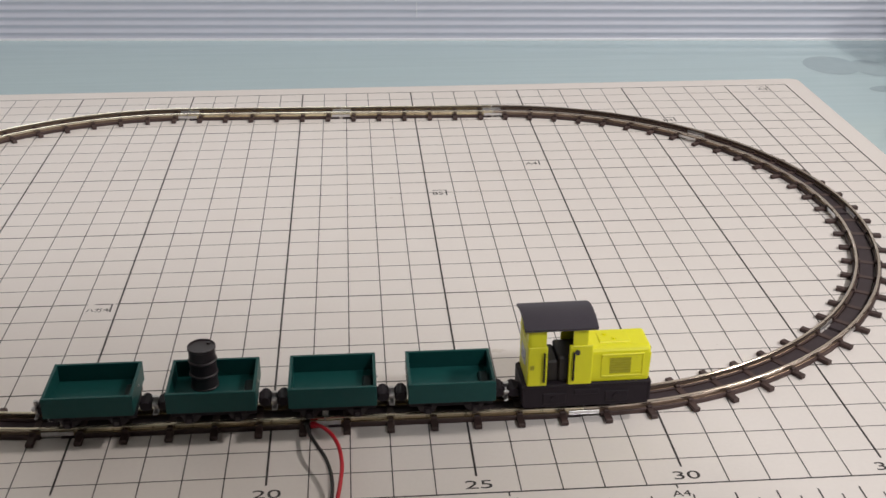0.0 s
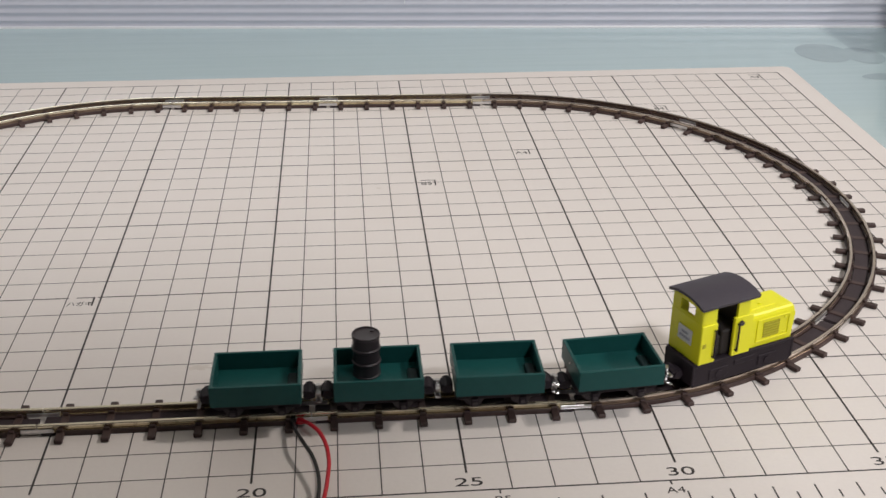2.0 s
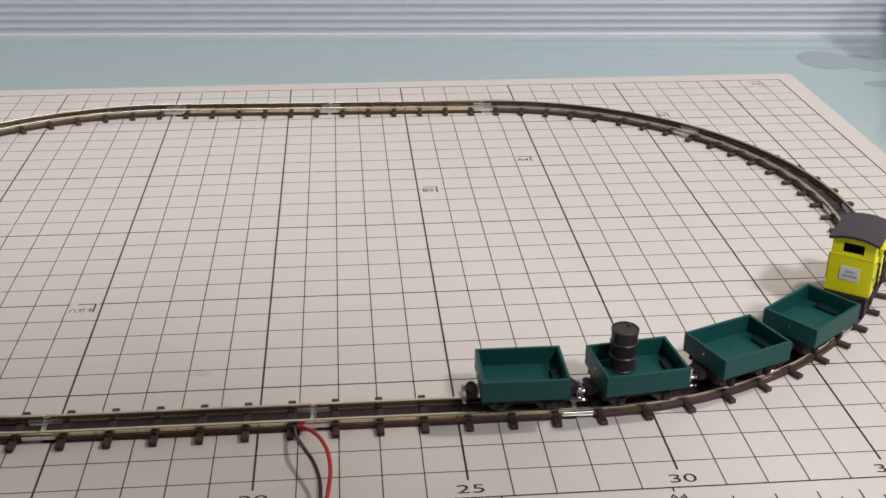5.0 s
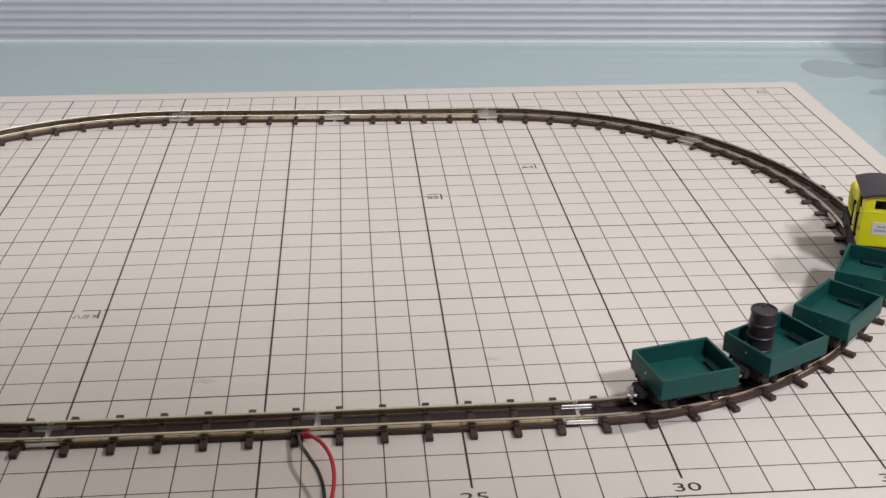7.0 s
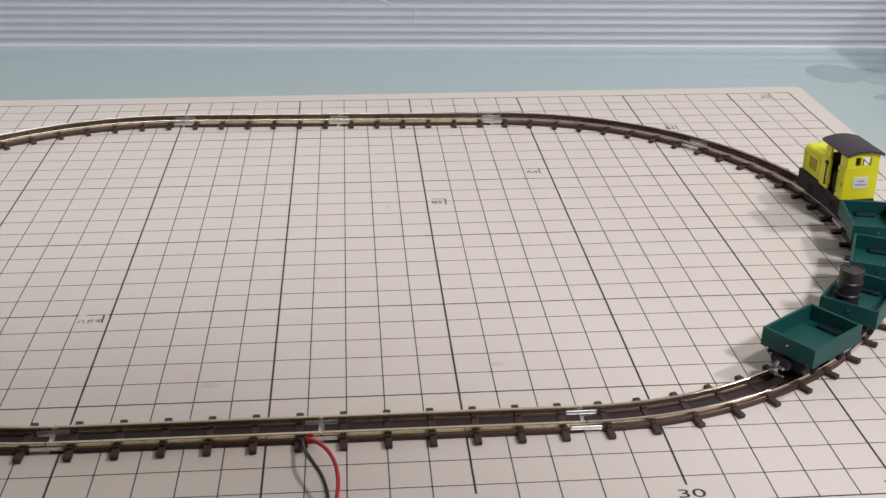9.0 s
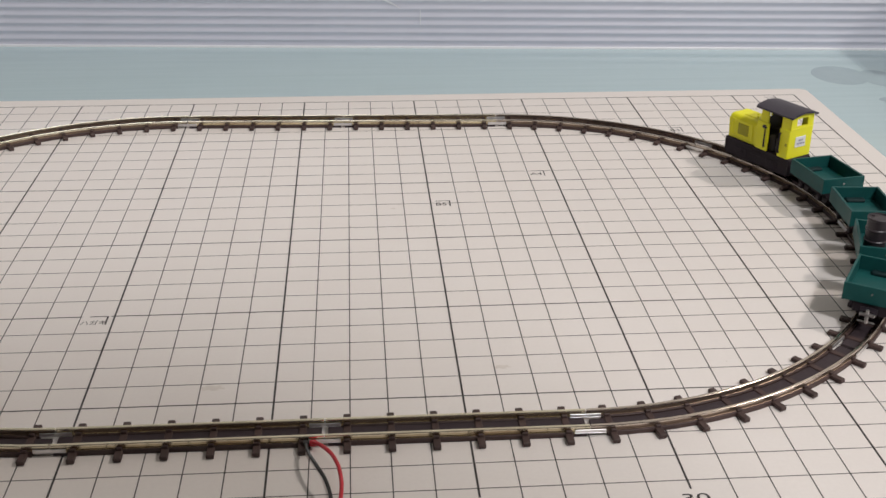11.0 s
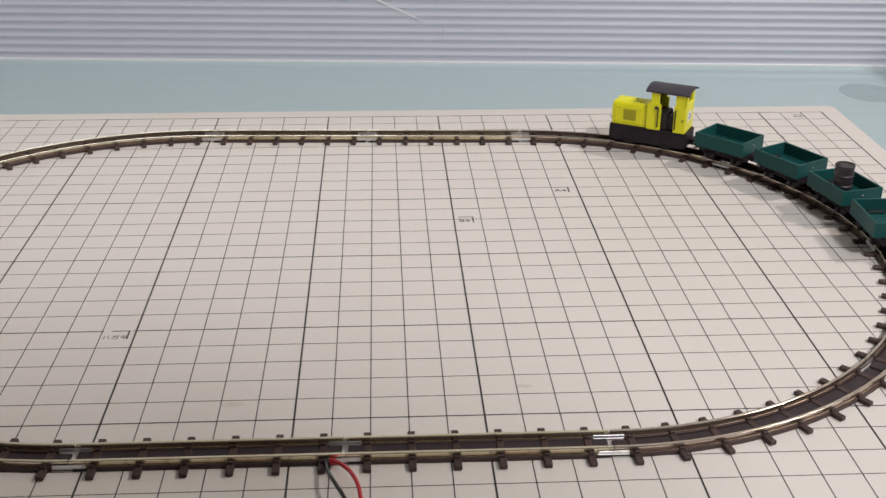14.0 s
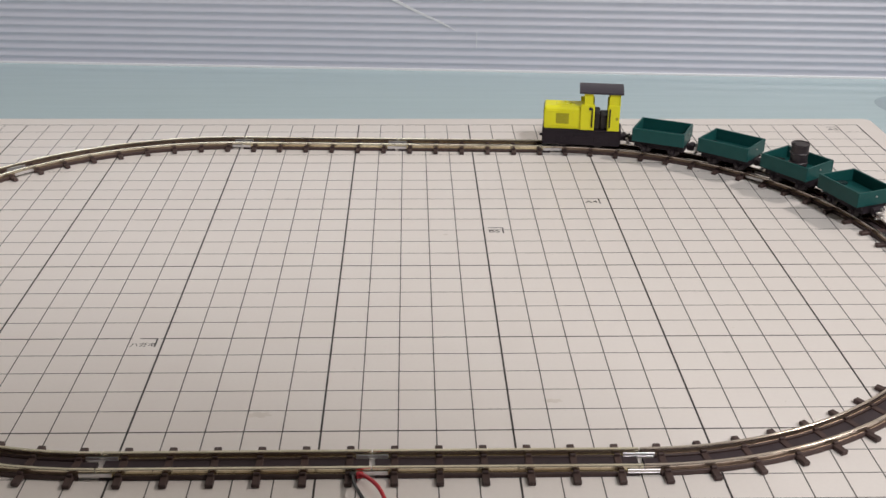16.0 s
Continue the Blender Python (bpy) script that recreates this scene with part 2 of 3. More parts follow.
def build_mat():
    m = thing("cutting_mat", "white cutting mat with black centimetre grid on the table", "cutting mat")
    bm = bmesh.new()
    pts = []
    for cx, cy, a0 in ((434.8, 305, 0), (-10, 305, 90), (-10, -11, 180), (434.8, -11, 270)):
        for k in range(7):
            a = math.radians(a0 + k * 15)
            pts.append((cx + 4 * math.cos(a), cy + 4 * math.sin(a)))
    top = [bm.verts.new((x * MM, y * MM, 0)) for x, y in pts]
    low = [bm.verts.new((x * MM, y * MM, -0.003)) for x, y in pts]
    n = len(pts)
    for i in range(n):
        bm.faces.new((low[i], low[(i + 1) % n], top[(i + 1) % n], top[i]))
    bm.faces.new(top)
    bm.faces.new(low[::-1])
    part("sheet", bm, MAT, m)

    def line(bm, x0, x1, y0, y1):
        add_box(bm, x0, x1, y0, y1, 0.01, 0.04)

    def grid_line(x0, x1, y0, y1, thick):
        bm = bmesh.new()
        line(bm, x0, x1, y0, y1)
        part("grid_line", bm, INK if thick else INK_THIN, m)

    for i in range(44):
        five = i % 5 == 0 or i == 43
        w = 0.27 if five else 0.145
        grid_line(i * 10 - w, i * 10 + w, 6.6 if i % 5 == 0 and i else 0.0, 300, five)
    for j in range(31):
        five = j % 5 == 0
        w = 0.22 if five else 0.135
        for a, b in (((0, 140.5), (149, 430)) if j == 10 else ((0, 430),)):
            grid_line(a, b, j * 10 - w, j * 10 + w, five)
    ticks = bmesh.new()
    for i in range(0, 86):
        line(ticks, i * 5 - 0.2, i * 5 + 0.2, -9, -4.1 if i % 2 == 0 else -6.4)
    tagged(part("ruler_ticks", ticks, INK_THIN, m, "printed ruler ticks along the mat's edge"), kind="stuff")
    for i in range(5, 43, 5):
        text_mesh("number", str(i), i * 10 + 0.3, 1.75, 4.4, 1.62, m)
    for word, x, y, ty in (("ハガキ", 148, 100, 95.2), ("B5", 257, 182, 177.8), ("A4", 296.4, 210, 205.6), ("B4", 364, 257, 252.6), ("A3", 420, 297, 292.6)):
        bm = bmesh.new()
        line(bm, x - 5.2, x, y - 0.2, y + 0.2)
        line(bm, x - 0.25, x + 0.25, y - 5, y + 0.2)
        part("corner_mark", bm, INK, m)
        text_mesh("paper_size", word, x - (3.6 if len(word) == 3 else 3.2), ty, 2.9 if len(word) == 3 else 3.6, 0.9 if len(word) == 3 else 1.15, m)
    for word, x in (("B5", 257), ("A4", 297), ("B4", 364)):
        bm = bmesh.new()
        line(bm, x - 0.2, x + 0.2, -1.5, 0)
        part("corner_mark", bm, INK, m)
        text_mesh("paper_size", word, x + 0.4, -4.6, 3.1, 1.25, m)
    # faint handling smudges
    for x, y, rx, ry in ((183, 58, 4.0, 1.6), (236, 176, 1.2, 0.7), (262, 64, 3.0, 1.2), (322, 105, 0.6, 0.5)):
        bm = bmesh.new()
        bmesh.ops.create_circle(bm, cap_ends=True, segments=22, radius=1)
        for k, v in enumerate(bm.verts):
            f = 0.8 + 0.2 * math.sin(k * 1.7) + 0.1 * math.cos(k * 2.9)
            v.co = Vector(((x + v.co.x * rx * f) * MM, (y + v.co.y * ry * f) * MM, 0.006 * MM))
        part("smudge", bm, SMUDGE, m, "faint tan smudge")
    # small black speck
    for x, y, r in ((400.5, 265.3, 0.55), (329.6, 179.3, 0.22), (207.3, 81.6, 0.18), (325.7, 62.9, 0.2)):
        bm = bmesh.new()
        add_rod(bm, (x, y, 0), (x, y, 0.05), r, 8)
        part("speck", bm, INK_THIN if r > 0.5 else SMUDGE, m)


# ---- track: 6.5 mm gauge oval ----
GAUGE = 3.5
YC = 0.0335
STRAIGHT = 0.0667
R1, R2 = 0.1166, 0.11893
A1, A2 = radians(178), radians(182)
START = (0.147, YC)


def along(s):
    """Point and heading at s metres along the centre line, from the near straight's left end."""
    l1, l2 = 2 * STRAIGHT, 2 * STRAIGHT
    total = l1 + R1 * A1 + l2 + R2 * A2
    s = s % total
    x, y, h = START[0], START[1], 0.0
    for length, r in ((l1, 0), (R1 * A1, R1), (l2, 0), (R2 * A2, R2)):
        d = min(s, length)
        if r:
            cx, cy = x - r * math.sin(h), y + r * math.cos(h)
            h2 = h + d / r
            x, y, h = cx + r * math.sin(h2), cy - r * math.cos(h2), h2
        else:
            x, y = x + d * math.cos(h), y + d * math.sin(h)
        s -= d
        if s <= 0:
            break
    return x, y, h


RAIL_FOOT = [(-0.65, 0.9), (-0.65, 1.15), (-0.28, 1.35), (-0.28, 2.35), (0.28, 2.35), (0.28, 1.35), (0.65, 1.15), (0.65, 0.9)]
RAIL_HEAD = [(-0.30, 2.12), (-0.47, 2.30), (-0.48, 2.70), (-0.42, 2.88), (-0.28, 2.98), (0.28, 2.98), (0.42, 2.88), (0.48, 2.70), (0.47, 2.30), (0.30, 2.12)]


def build_track_piece(name, label, length, r, sleepers, side_mat, head_mat):
    piece = thing(name, label, "track", "oval of model track pieces")

    def at(d):
        if not r:
            return d, 0.0, 0.0
        a = d / r
        return r * math.sin(a), r * (1 - math.cos(a)), a

    steps = 14 if r else 1
    gap = 0.00015
    stations = [at(gap + (length - 2 * gap) * i / steps) for i in range(steps + 1)]
    for side in (-1, 1):
        bm = sweep(bmesh.new(), stations, [(side * GAUGE + a, z) for a, z in RAIL_FOOT])
        rail = part("rail", bm, side_mat, piece, "brownish brass-toned metal rail")
        bm = sweep(bmesh.new(), stations, [(side * GAUGE + a, z) for a, z in RAIL_HEAD])
        part("rail_head", bm, head_mat, rail, "bright worn rail top")
    w = 2.3 if r else 4.2
    bm = sweep(bmesh.new(), [at(0.0008 + (length - 0.0016) * i / steps) for i in range(steps + 1)], [(-w, 0), (-w, 0.75), (-w + 0.2, 0.9), (w - 0.2, 0.9), (w, 0.75), (w, 0)])
    part("web", bm, WEB, piece, "dark plastic strip between the rails")
    # plastic beams that grip the rail feet
    for side in (-1, 1):
        c = side * GAUGE
        bm = sweep(bmesh.new(), [at(0.0042 + (length - 0.0084) * i / steps) for i in range(steps + 1)], [(c - 0.95, 0), (c - 0.95, 1.1), (c - 0.8, 1.28), (c + 0.8, 1.28), (c + 0.95, 1.1), (c + 0.95, 0)])
        part("beam", bm, SLEEPER, piece, "dark brown plastic beam under the rail")
    me = None
    for i in range(sleepers):
        x, y, h = at(length * (i + 0.5) / sleepers)
        if me is None:
            bm = box(-0.95, 0.95, -8, 8, 0, 1.25, bevel=0.18)
            for side in (-1, 1):
                for k in (-1, 1):
                    add_box(bm, -0.75, 0.75, side * GAUGE + k * 0.8 - 0.4, side * GAUGE + k * 0.8 + 0.4, 1.0, 2.0, bevel=0.15)
            ob = part("sleeper", bm, SLEEPER, piece)
            me = ob.data
        else:
            ob = new("sleeper", me)
            ob.parent = piece
        ob.matrix_basis = pose(x, y, 0, 0, 0, math.degrees(h))
    # metal joiners round the rail feet at the end of the piece
    x, y, h = at(length)
    for side in (-1, 1):
        bm = bmesh.new()
        for k in (-1, 1):
            add_box(bm, -4.0, 4.0, side * GAUGE + k * 0.62 - 0.16, side * GAUGE + k * 0.62 + 0.16, 0.95, 2.0, bevel=0.1)
        add_box(bm, -4.0, 4.0, side * GAUGE - 0.85, side * GAUGE + 0.85, 0.92, 1.15, bevel=0.08)
        ob = part("rail_joiner", bm, JOINER, piece, "bright metal rail joiner")
        ob.matrix_basis = pose(x, y, 0, 0, 0, math.degrees(h))
    return piece


def build_track():
    specs = (("straight_track", "short straight model track with brown sleepers on the mat", STRAIGHT, 0, 6, (0, STRAIGHT, 2 * STRAIGHT + R1 * A1, 3 * STRAIGHT + R1 * A1), BRASS_SIDE, BRASS_HEAD),
             ("curved_track", "curved model track with brown sleepers on the mat", R1 * A1 / 4, R1, 8, [2 * STRAIGHT + R1 * A1 * i / 4 for i in range(4)], RAIL_SIDE, RAIL),
             ("curved_track", "curved model track with brown sleepers on the mat", R2 * A2 / 4, R2, 8, [4 * STRAIGHT + R1 * A1 + R2 * A2 * i / 4 for i in range(4)], RAIL_SIDE, BRASS_HEAD))
    for name, label, length, r, n, places, side_mat, head_mat in specs:
        first = None
        for s in places:
            x, y, h = along(s + 1e-7)
            m = pose(x, y, 0.00006, 0, 0, math.degrees(h))
            if first is None:
                first = build_track_piece(name, label, length, r, n, side_mat, head_mat)
                first.matrix_basis = m
            else:
                copy_thing(first, m)


def build_wires():
    def wire(name, label, mat, pts, r):
        cu = bpy.data.curves.new(name, "CURVE")
        cu.dimensions, cu.bevel_depth, cu.bevel_resolution, cu.resolution_u, cu.use_fill_caps = "3D", r * MM, 3, 10, True
        sp = cu.splines.new("BEZIER")
        sp.bezier_points.add(len(pts) - 1)
        for bp, p in zip(sp.bezier_points, pts):
            bp.co = Vector(p) * MM
            bp.handle_left_type = bp.handle_right_type = "AUTO"
        ob = new(name, cu)
        me = bpy.data.meshes.new_from_object(ob.evaluated_get(bpy.context.evaluated_depsgraph_get()))
        bpy.data.objects.remove(ob)
        me.materials.clear()
        me.materials.append(mat)
        me.shade_smooth()
        w = tagged(new(name, me), label, "wire", "pair of feeder wires")
        bm = box(210 if "red" in name else 208.4, 211.8 if "red" in name else 209.9, 27.6, 29.2, 1.0, 2.4, bevel=0.3)
        part("solder_tab", bm, mat, w)

    wire("red_wire", "thin red insulated wire soldered to the rail joint", RED_WIRE,
         [(210.6, 28.6, 2.0), (213.2, 25.0, 3.2), (216.2, 19.5, 3.6), (217.9, 11.5, 3.2), (217.6, 3, 2.4), (216.0, -8, 1.6), (214, -30, 0.9), (210, -70, 0.9), (215, -120, -2.2)], 0.5)
    wire("black_wire", "thin black insulated wire soldered to the rail joint", BLACK_WIRE,
         [(209.2, 28.2, 1.8), (209.9, 23.0, 3.0), (211.9, 16.5, 4.0), (214.6, 9.5, 3.8), (215.8, 2, 2.6), (214.6, -9, 1.6), (212, -30, 0.9), (206, -70, 0.9), (210, -120, -2.2)], 0.45)


# ---- rolling stock; x runs forward, z from the mat's top ----
def wheelset(parent, x, r):
    bm = bmesh.new()
    for side in (-1, 1):
        add_rod(bm, (0, side * 2.7, 0), (0, side * 4.0, 0), r, 20)
        add_rod(bm, (0, side * 2.5, 0), (0, side * 2.9, 0), r + 0.5, 20)
        for k in range(4):
            a = k * math.pi / 2
            add_box(bm, math.cos(a) * r * 0.6 - 0.25, math.cos(a) * r * 0.6 + 0.25, side * 4.0 - 0.15, side * 4.0 + 0.15, math.sin(a) * r * 0.6 - 0.25, math.sin(a) * r * 0.6 + 0.25)
    add_rod(bm, (0, -3, 0), (0, 3, 0), 0.5, 8)
    ob = part("wheelset", bm, WHEEL, parent, "small dull metal wheels on an axle")
    ob.location = (x * MM, 0, (3.06 + r) * MM)
    return ob


def coupler(parent, x, d):
    """Black pocket and bright hook at one end; d is 1 forward, -1 backward."""
    bm = box(min(x, x + d * 3.2), max(x, x + d * 3.2), -2.0, 2.0, 5.8, 8.3, bevel=0.6, segs=2)
    add_rod(bm, (x + d * 1.6, -2.4, 7.3), (x + d * 1.6, 2.4, 7.3), 1.2, 14)
    pocket = part("coupler_pocket", bm, BLACK, parent)
    bm = bmesh.new()
    add_box(bm, min(x + d * 2.8, x + d * 5), max(x + d * 2.8, x + d * 5), -0.45, 0.45, 6.1, 6.9, bevel=0.15)
    add_box(bm, min(x + d * 3.2, x + d * 4.2), max(x + d * 3.2, x + d * 4.2), -2.2, 2.2, 6.9, 7.7, bevel=0.15)
    add_rod(bm, (x + d * 3.7, 0, 4.6), (x + d * 3.7, 0, 8.9), 0.5, 10)
    add_box(bm, min(x + d * 3.2, x + d * 4.0), max(x + d * 3.2, x + d * 4.0), -2.4, 2.4, 4.7, 5.2, bevel=0.15)
    part("hook", bm, STEEL, pocket, "bright metal coupling hook")


WAGON_L, WAGON_W = 11.0, 8.3


def build_wagon():
    w = thing("open_wagon", "dark green open plastic wagon, empty, on the track", "wagon", "train of green wagons")
    bm = bmesh.new()
    l, b, t = WAGON_L, WAGON_W, 0.85
    z0, z1 = 8.9, 14.4
    add_box(bm, -l + 0.1, l - 0.1, -b + 0.1, b - 0.1, z0, z0 + 0.8)
    part("floor", bm, GREEN, w)
    for s in (-1, 1):
        part("side_wall", box(-l, l, min(s * b, s * (b - t)), max(s * b, s * (b - t)), z0 - 0.1, z1, bevel=0.16, segs=2), GREEN, w)
        bm = box(min(s * l, s * (l - t)) + 0.02, max(s * l, s * (l - t)) - 0.02, -b + t - 0.1, b - t + 0.1, z0 - 0.05, z1 - 0.05, bevel=0.16, segs=2)
        part("end_wall", bm, GREEN, w)
        bm = bmesh.new()
        add_rod(bm, (s * (l - 0.1), 0, 12.2), (s * (l + 0.3), 0, 12.2), 0.3, 10)
        part("rivet", bm, STEEL, w, "tiny bright pin on the end wall")
    bm = box(-l + 0.4, l - 0.4, -4.9, 4.9, 5.6, 8.85, bevel=0.2)
    for s in (-1, 1):
        add_box(bm, -l + 0.2, l - 0.2, min(s * 5.2, s * 6.0), max(s * 5.2, s * 6.0), 7.3, 8.85, bevel=0.15)
        for x in (-6, 6):
            add_box(bm, x - 2.2, x + 2.2, min(s * 5.0, s * 6.1), max(s * 5.0, s * 6.1), 6.6, 7.6, bevel=0.2)
            add_box(bm, x - 1.0, x + 1.0, min(s * 5.0, s * 6.5), max(s * 5.0, s * 6.5), 4.3, 7, bevel=0.3)
    part("coupler_cover", box(l - 3.6, l - t, -3.4, 3.4, z0 + 0.6, z0 + 1.9, bevel=0.6, segs=2), COVER, w, "dark coupler cover on the wagon floor")
    frame_part = part("underframe", bm, BLACK, w)
    for s in (-1, 1):
        for x in (-6, 6):
            bm = add_rod(bmesh.new(), (x, s * 6.3, 5.4), (x, s * 6.7, 5.4), 0.6, 12)
            part("axle_box", bm, WHEEL, frame_part, "dull metal axle box cover")
    for x in (-6, 6):
        wheelset(w, x, 2.3)
    for s in (-1, 1):
        coupler(w, s * l, s)
    return w


def build_drum():
    """Oil drum; it rides on a wagon's floor, its origin at that wagon's origin."""
    r = 3.55
    outline = [(r * 0.2, 9.05), (r * 0.92, 9.05), (r, 9.2), (r, 9.5), (r * 0.95, 9.7)]
    for ring in (13.0, 16.8):
        outline += [(r * 0.95, ring - 0.5), (r * 1.03, ring - 0.15), (r * 1.03, ring + 0.15), (r * 0.95, ring + 0.5)]
    outline += [(r * 0.95, 19.9), (r, 20.1), (r, 20.6), (r * 0.96, 20.75), (r * 0.9, 20.7), (r * 0.88, 20.4), (r * 0.2, 20.4)]
    d = part("oil_drum", lathe(bmesh.new(), outline, 32), DRUM)
    tagged(d, "small black plastic oil drum standing in a green wagon", "drum")
    for v in d.data.vertices:
        v.co.x -= 0.0027
        v.co.y += 0.0030
        v.co.z += 0.00065
    bm = bmesh.new()
    add_rod(bm, (-1.1, 4.6, 21.0), (-1.1, 4.6, 21.35), 0.6, 10)
    part("bung", bm, DRUM, d)
    return d


def build_loco():
    lo = thing("locomotive", "small yellow diesel locomotive with dark roof and black chassis", "locomotive")
    bm = box(-16.4, 16.0, -5.7, 5.7, 4.4, 11.3, bevel=0.25)
    for s in (-1, 1):
        for x0, x1 in ((-11.5, -5.5), (4.5, 10.5)):
            add_box(bm, x0, x1, min(s * 5.6, s * 6.0), max(s * 5.6, s * 6.0), 5.6, 8.8, bevel=0.2)
            add_rod(bm, ((x0 + x1) / 2, s * 5.8, 7), ((x0 + x1) / 2, s * 6.3, 7), 1.1, 14)
        add_box(bm, -3.5, 3.0, min(s * 5.6, s * 5.95), max(s * 5.6, s * 5.95), 8.0, 9.6, bevel=0.15)
        add_box(bm, -16.3, 15.9, min(s * 5.6, s * 6.1), max(s * 5.6, s * 6.1), 10.6, 11.4, bevel=0.15)
    for x in (-16.9, 15.6):
        add_box(bm, x, x + 0.8, -5.9, 5.9, 5.4, 11.2, bevel=0.2)
    part("chassis", bm, BLACK, lo, "black plastic chassis")
    # bonnet with rounded top edges
    bm = bmesh.new()
    hw, top = 5.25, 21.0
    outl = [(-hw, 11.4), (hw, 11.4), (hw, top - 2.2)]
    for k in range(5):
        a = math.radians(k * 90 / 4)
        outl.append((hw - 1.7 + 1.7 * math.cos(a), top - 1.7 + 1.7 * math.sin(a)))
    for k in range(5):
        a = math.radians(90 + k * 90 / 4)
        outl.append((-hw + 1.7 + 1.7 * math.cos(a), top - 1.7 + 1.7 * math.sin(a)))
    outl.append((-hw, top - 2.2))
    add_prism(bm, outl, -1.2, 15.9)
    front = [e for e in bm.edges if all(v.co.x > 0.0158 for v in e.verts)]
    bmesh.ops.bevel(bm, geom=front, offset=0.7 * MM, segments=3, profile=0.5, affect="EDGES")
    hood = part("bonnet", bm, YELLOW, lo, "bright yellow engine bonnet")
    part("hatch", box(3, 11, -2.6, 2.6, 20.8, 21.25, bevel=0.2), YELLOW, hood)
    for x, y in ((5, 1.2), (7, -1.0)):
        part("cap", add_rod(bmesh.new(), (x, y, 21.1), (x, y, 21.6), 0.5, 10), YELLOW, hood)
    part("radiator", box(15.8, 16.15, -3.8, 3.8, 12.6, 20, bevel=0.1), BLACK, hood, "dark radiator grille")
    for s in (-1, 1):
        y0, y1 = min(s * 5.2, s * 5.5), max(s * 5.2, s * 5.5)
        bm = bmesh.new()
        add_box(bm, 3.2, 14.2, y0, y1, 18.7, 19.3, bevel=0.1)
        add_box(bm, 3.2, 14.2, y0, y1, 12.6, 13.1, bevel=0.1)
        add_box(bm, 3.2, 3.8, y0, y1, 13.1, 18.7)
        add_box(bm, 13.7, 14.2, y0, y1, 13.1, 18.7)
        part("side_panel", bm, YELLOW, hood)
        grille = part("grille", box(5.4, 10.8, min(s * 5.1, s * 5.36), max(s * 5.1, s * 5.36), 13.6, 18.1), OLIVE, hood, "olive side grille")
        for k in range(6):
            z = 14.0 + k * 0.75
            part("slat", box(5.5, 10.7, min(s * 5.3, s * 5.5), max(s * 5.3, s * 5.5), z - 0.15, z + 0.15), OLIVE, grille)
        for z in (18.0, 13.6):
            part("hinge", box(12.1, 12.9, min(s * 5.2, s * 5.5), max(s * 5.2, s * 5.5), z, z + 0.4), YELLOW, hood)
    # cab
    eave = 27.9
    bm = bmesh.new()
    for y0, y1, z0, z1 in ((-5.95, 5.95, 11.4, 23.8), (-5.95, -2.9, 23.8, eave), (2.9, 5.95, 23.8, eave), (-2.9, 2.9, 26.9, eave)):
        add_box(bm, -15.8, -15.1, y0, y1, z0, z1)
    rear = part("cab_rear_wall", bm, YELLOW, lo)
    part("waist_band", box(-15.95, -15.75, -6.1, 6.1, 22.7, 23.2, bevel=0.08), YELLOW, rear)
    plate = part("label_plate", box(-15.98, -15.78, -2.75, 2.75, 15.5, 19.7, bevel=0.05), PAPER, rear, "small white label with two printed lines")
    for y0, y1, z in ((-1.3, 1.3, 18.2), (-2.1, 2.1, 16.9)):
        for k in range(5):
            a = y0 + (y1 - y0) * k / 5
            part("print_bar", box(-16.02, -15.97, a, a + (y1 - y0) / 5 * 0.75, z - 0.35, z + 0.35), PRINT, plate)
    bm = bmesh.new()
    for y0, y1, z0, z1 in ((-5.6, 5.6, 11.4, 23.2), (-5.6, -4.4, 23.2, eave), (-0.6, 0.6, 23.2, eave), (4.4, 5.6, 23.2, eave), (-4.4, 4.4, 26.6, eave)):
        add_box(bm, -1.4, -0.8, y0, y1, z0, z1)
    part("cab_front_wall", bm, YELLOW, lo)
    bm = box(-2.0, -1.45, -5.3, 5.3, 11.4, 23.8)
    add_box(bm, -2.0, -1.45, -5.3, 0.5, 23.8, 27.4)
    part("bulkhead", bm, BROWN, lo, "dark cab interior")
    part("engine_cover", box(-7.7, -2.0, -4.6, 4.6, 11.35, 18.6, bevel=0.4), BROWN, lo, "dark cab interior")
    part("seat", box(-14.9, -7.8, -4.4, 4.4, 11.35, 17.4, bevel=0.4), BROWN, lo, "dark cab interior")
    for s in (-1, 1):
        def across(a, b):
            return min(s * a, s * b), max(s * a, s * b)
        # rear and front side panels, the lower ones proud of the upper
        part("side_panel", box(-15.75, -10.8, *across(5.3, 6.3), 11.4, 22.6, bevel=0.15), YELLOW, lo)
        part("side_panel", box(-15.7, -11.2, *across(5.2, 5.95), 22.5, eave), YELLOW, lo)
        part("side_panel", box(-5.3, 0.6, *across(5.3, 6.3), 11.4, 22.6, bevel=0.15), YELLOW, lo)
        part("side_panel", box(-4.4, -0.8, *across(5.2, 5.95), 22.5, eave), YELLOW, lo)
        part("lock", box(-15.2, -14.2, *across(6.25, 6.55), 16.3, 17.5, bevel=0.1), OLIVE, lo)
        for x in (-11.7, -4.3):
            bm = bmesh.new()
            add_rod(bm, (x, s * 6.95, 13.0), (x, s * 6.95, 21.0), 0.27, 8)
            for z in (13.2, 20.8):
                add_rod(bm, (x, s * 6.2, z), (x, s * 6.95, z), 0.25, 8)
            part("handrail", bm, BLACK, lo, "black handrail")
        bm = bmesh.new()
        add_rod(bm, (-3.4, s * 6.2, 21.0), (-3.4, s * 7.0, 21.0), 0.6, 14)
        add_rod(bm, (-4.3, s * 6.9, 21.0), (-3.4, s * 6.9, 21.0), 0.3, 8)
        part("lamp_knob", bm, ROOF, lo, "round dark knob")
    # curved roof
    half, rise, base = 7.1, 1.4, 28.15
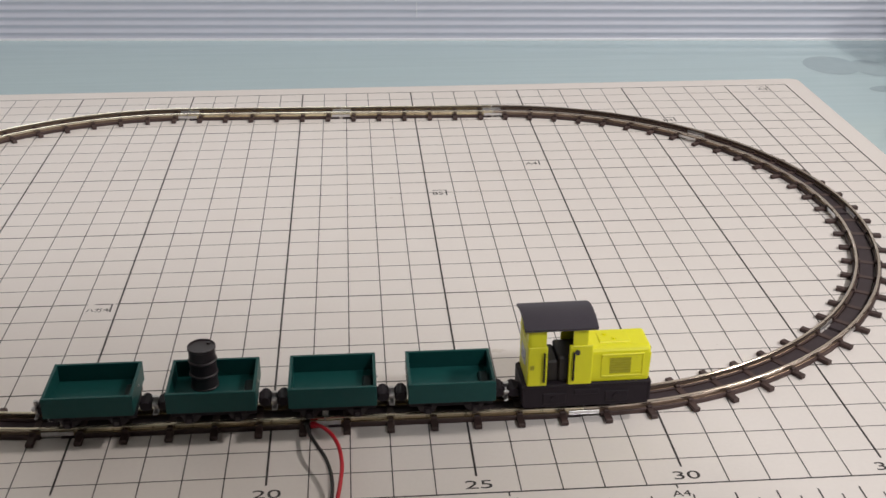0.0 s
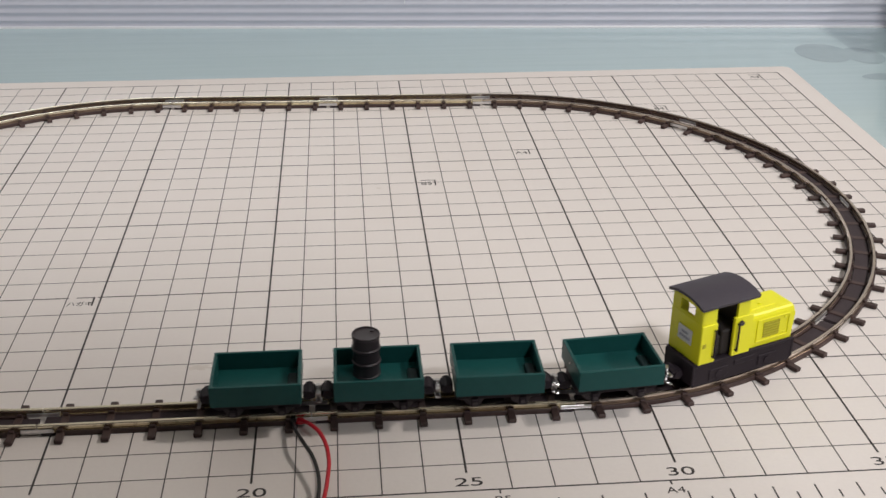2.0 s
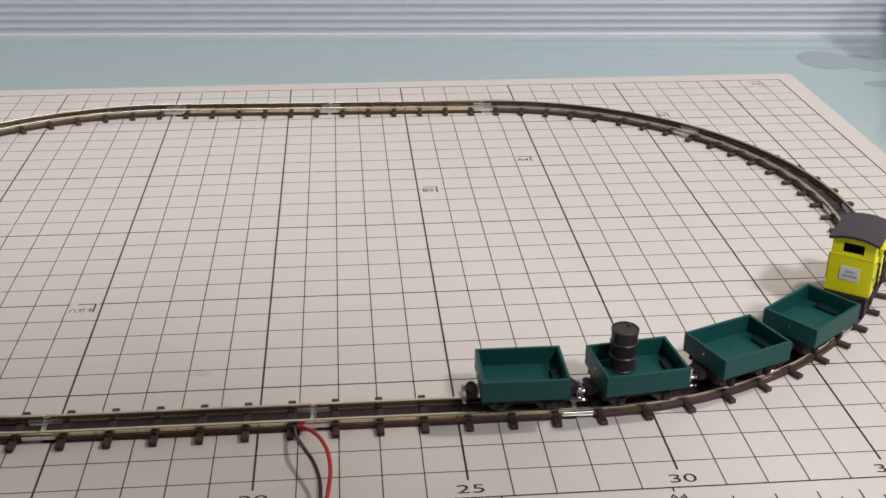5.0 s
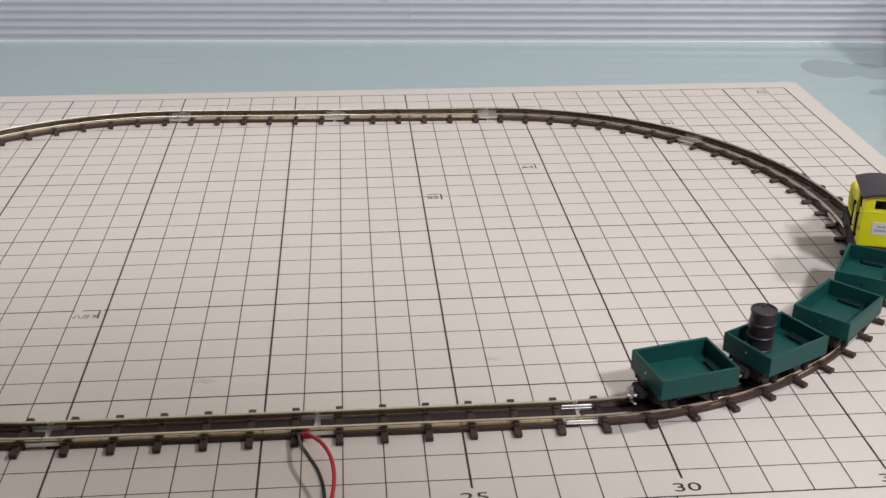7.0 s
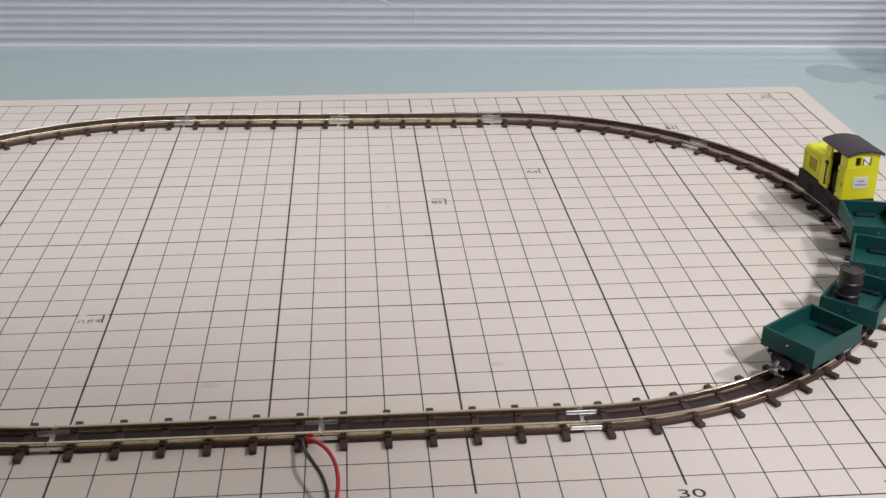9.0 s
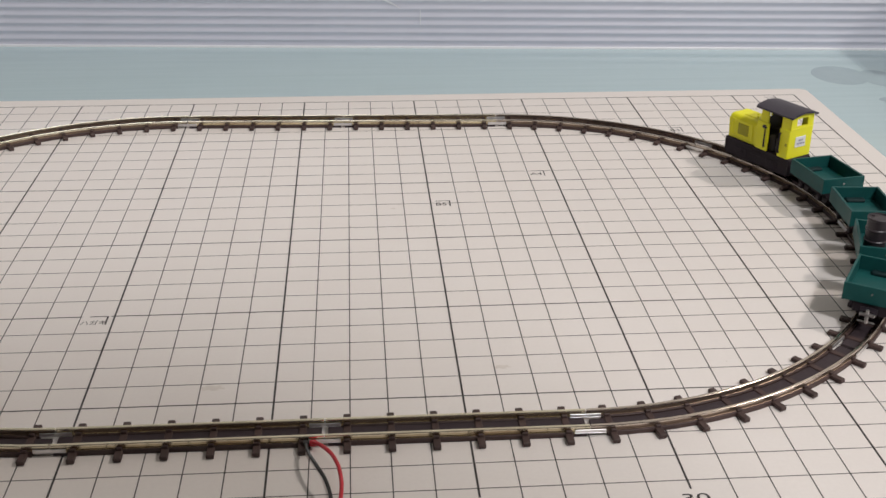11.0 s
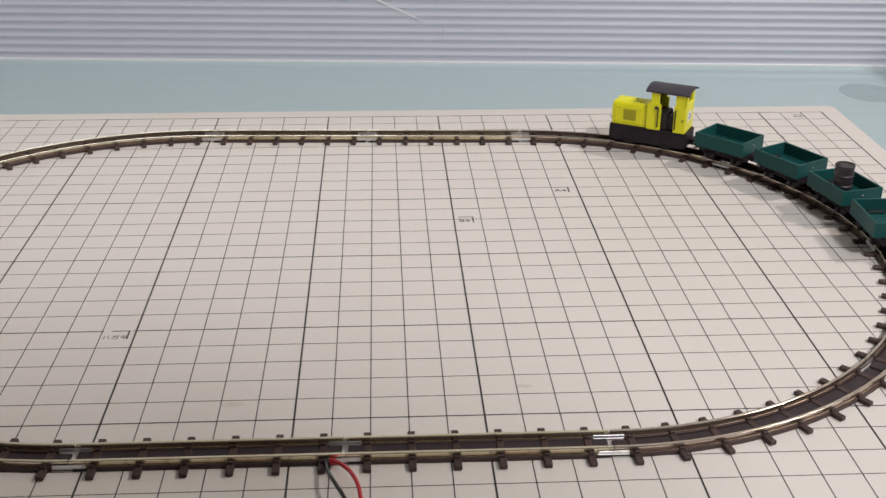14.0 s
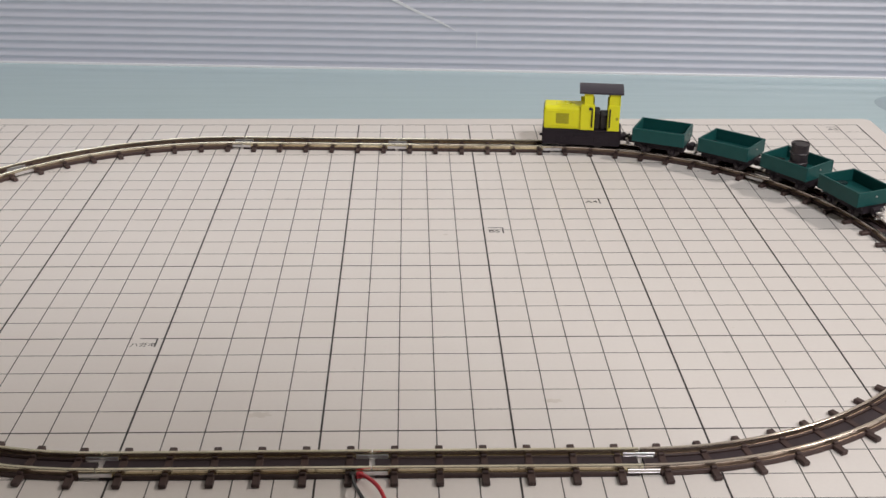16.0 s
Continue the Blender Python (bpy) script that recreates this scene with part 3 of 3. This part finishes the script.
    rad = (half * half + rise * rise) / (2 * rise)
    amax = math.asin(half / rad)
    up = [(rad * math.sin(amax * k / 8), base + rise - rad + rad * math.cos(amax * k / 8)) for k in range(-8, 9)]
    bm = add_prism(bmesh.new(), up + [(y * 0.97, z - 0.75) for y, z in up[::-1]], -16.9, 1.5)
    rim = [e for e in bm.edges if abs(e.verts[0].co.x - e.verts[1].co.x) < 1e-6]
    bmesh.ops.bevel(bm, geom=rim, offset=0.18 * MM, segments=2, profile=0.5, affect="EDGES")
    part("roof", bm, ROOF, lo, "curved dark grey-violet roof")
    # gable pieces that close the ends under the roof
    for x in (-15.7, -1.3):
        gable = [(y * 0.82, min(z - 0.4, 40)) for y, z in up]
        bm = add_prism(bmesh.new(), [(-5.7, eave - 0.9)] + gable + [(5.7, eave - 0.9)], x, x + 0.6)
        part("gable", bm, YELLOW, lo)
    for x in (-7.5, 7.5):
        wheelset(lo, x, 2.4)
    coupler(lo, -16.8, -1)
    part("front_hook", box(16.2, 17.6, -0.5, 0.5, 6.2, 7.2, bevel=0.2), BLACK, lo)
    return lo


build_room()
build_table()
build_panel()
build_box()
build_mat()
build_wires()
locomotive = build_loco()
wagons = [build_wagon()]
wagons += [copy_thing(wagons[0], pose(0, 0, 0)) for _ in range(3)]
tagged(wagons[2], "dark green open plastic wagon carrying a black drum")
drum = build_drum()
build_track()

# progress of the first wagon along the track: seconds, millimetres
RUN = [(0, 98.0), (1, 119.9), (2, 142.3), (3, 164.6), (4, 186.6), (5, 207.9), (6.5, 239.3), (8, 270.9), (9, 292.7), (10, 315.1), (11.5, 348.8), (13, 381.9), (14.5, 415.1), (16, 448.0)]


def progress(t):
    """Smooth interpolation of RUN (Catmull-Rom)."""
    i = max(k for k in range(len(RUN) - 1) if RUN[k][0] <= t + 1e-9)
    (ta, a), (tb, b) = RUN[i], RUN[i + 1]
    (tp, p), (tn, n) = RUN[max(i - 1, 0)], RUN[min(i + 2, len(RUN) - 1)]
    ma, mb = (b - p) / (tb - tp), (n - a) / (tn - ta)
    u, d = (t - ta) / (tb - ta), tb - ta
    return (2 * u ** 3 - 3 * u ** 2 + 1) * a + (u ** 3 - 2 * u ** 2 + u) * d * ma + (3 * u ** 2 - 2 * u ** 3) * b + (u ** 3 - u ** 2) * d * mb


def motions():
    times = [i * 0.25 for i in range(65)]
    stock = [(locomotive, 34.7, 7.5, 2.4)] + [(w, -29.8 * i, 6.0, 2.3) for i, w in enumerate(wagons)]
    for ob, off, axle, r in stock:
        rows = []
        for t in times:
            s = (progress(t) + 0.8 + off) * MM
            a, b = along(s - axle * MM), along(s + axle * MM)
            rows.append((t, pose((a[0] + b[0]) / 2, (a[1] + b[1]) / 2, 0, 0, 0, math.degrees(math.atan2(b[1] - a[1], b[0] - a[0])))))
        walk(ob, rows)
        if ob is wagons[2]:
            walk(drum, rows)
        for k, ws in enumerate(c for c in ob.children if c.name.startswith("wheelset")):
            x = -axle if k == 0 else axle
            walk(ws, [(t, pose(x * MM, 0, (3.06 + r) * MM, 0, math.degrees((progress(t) - 90) / r), 0)) for t in times])


motions()
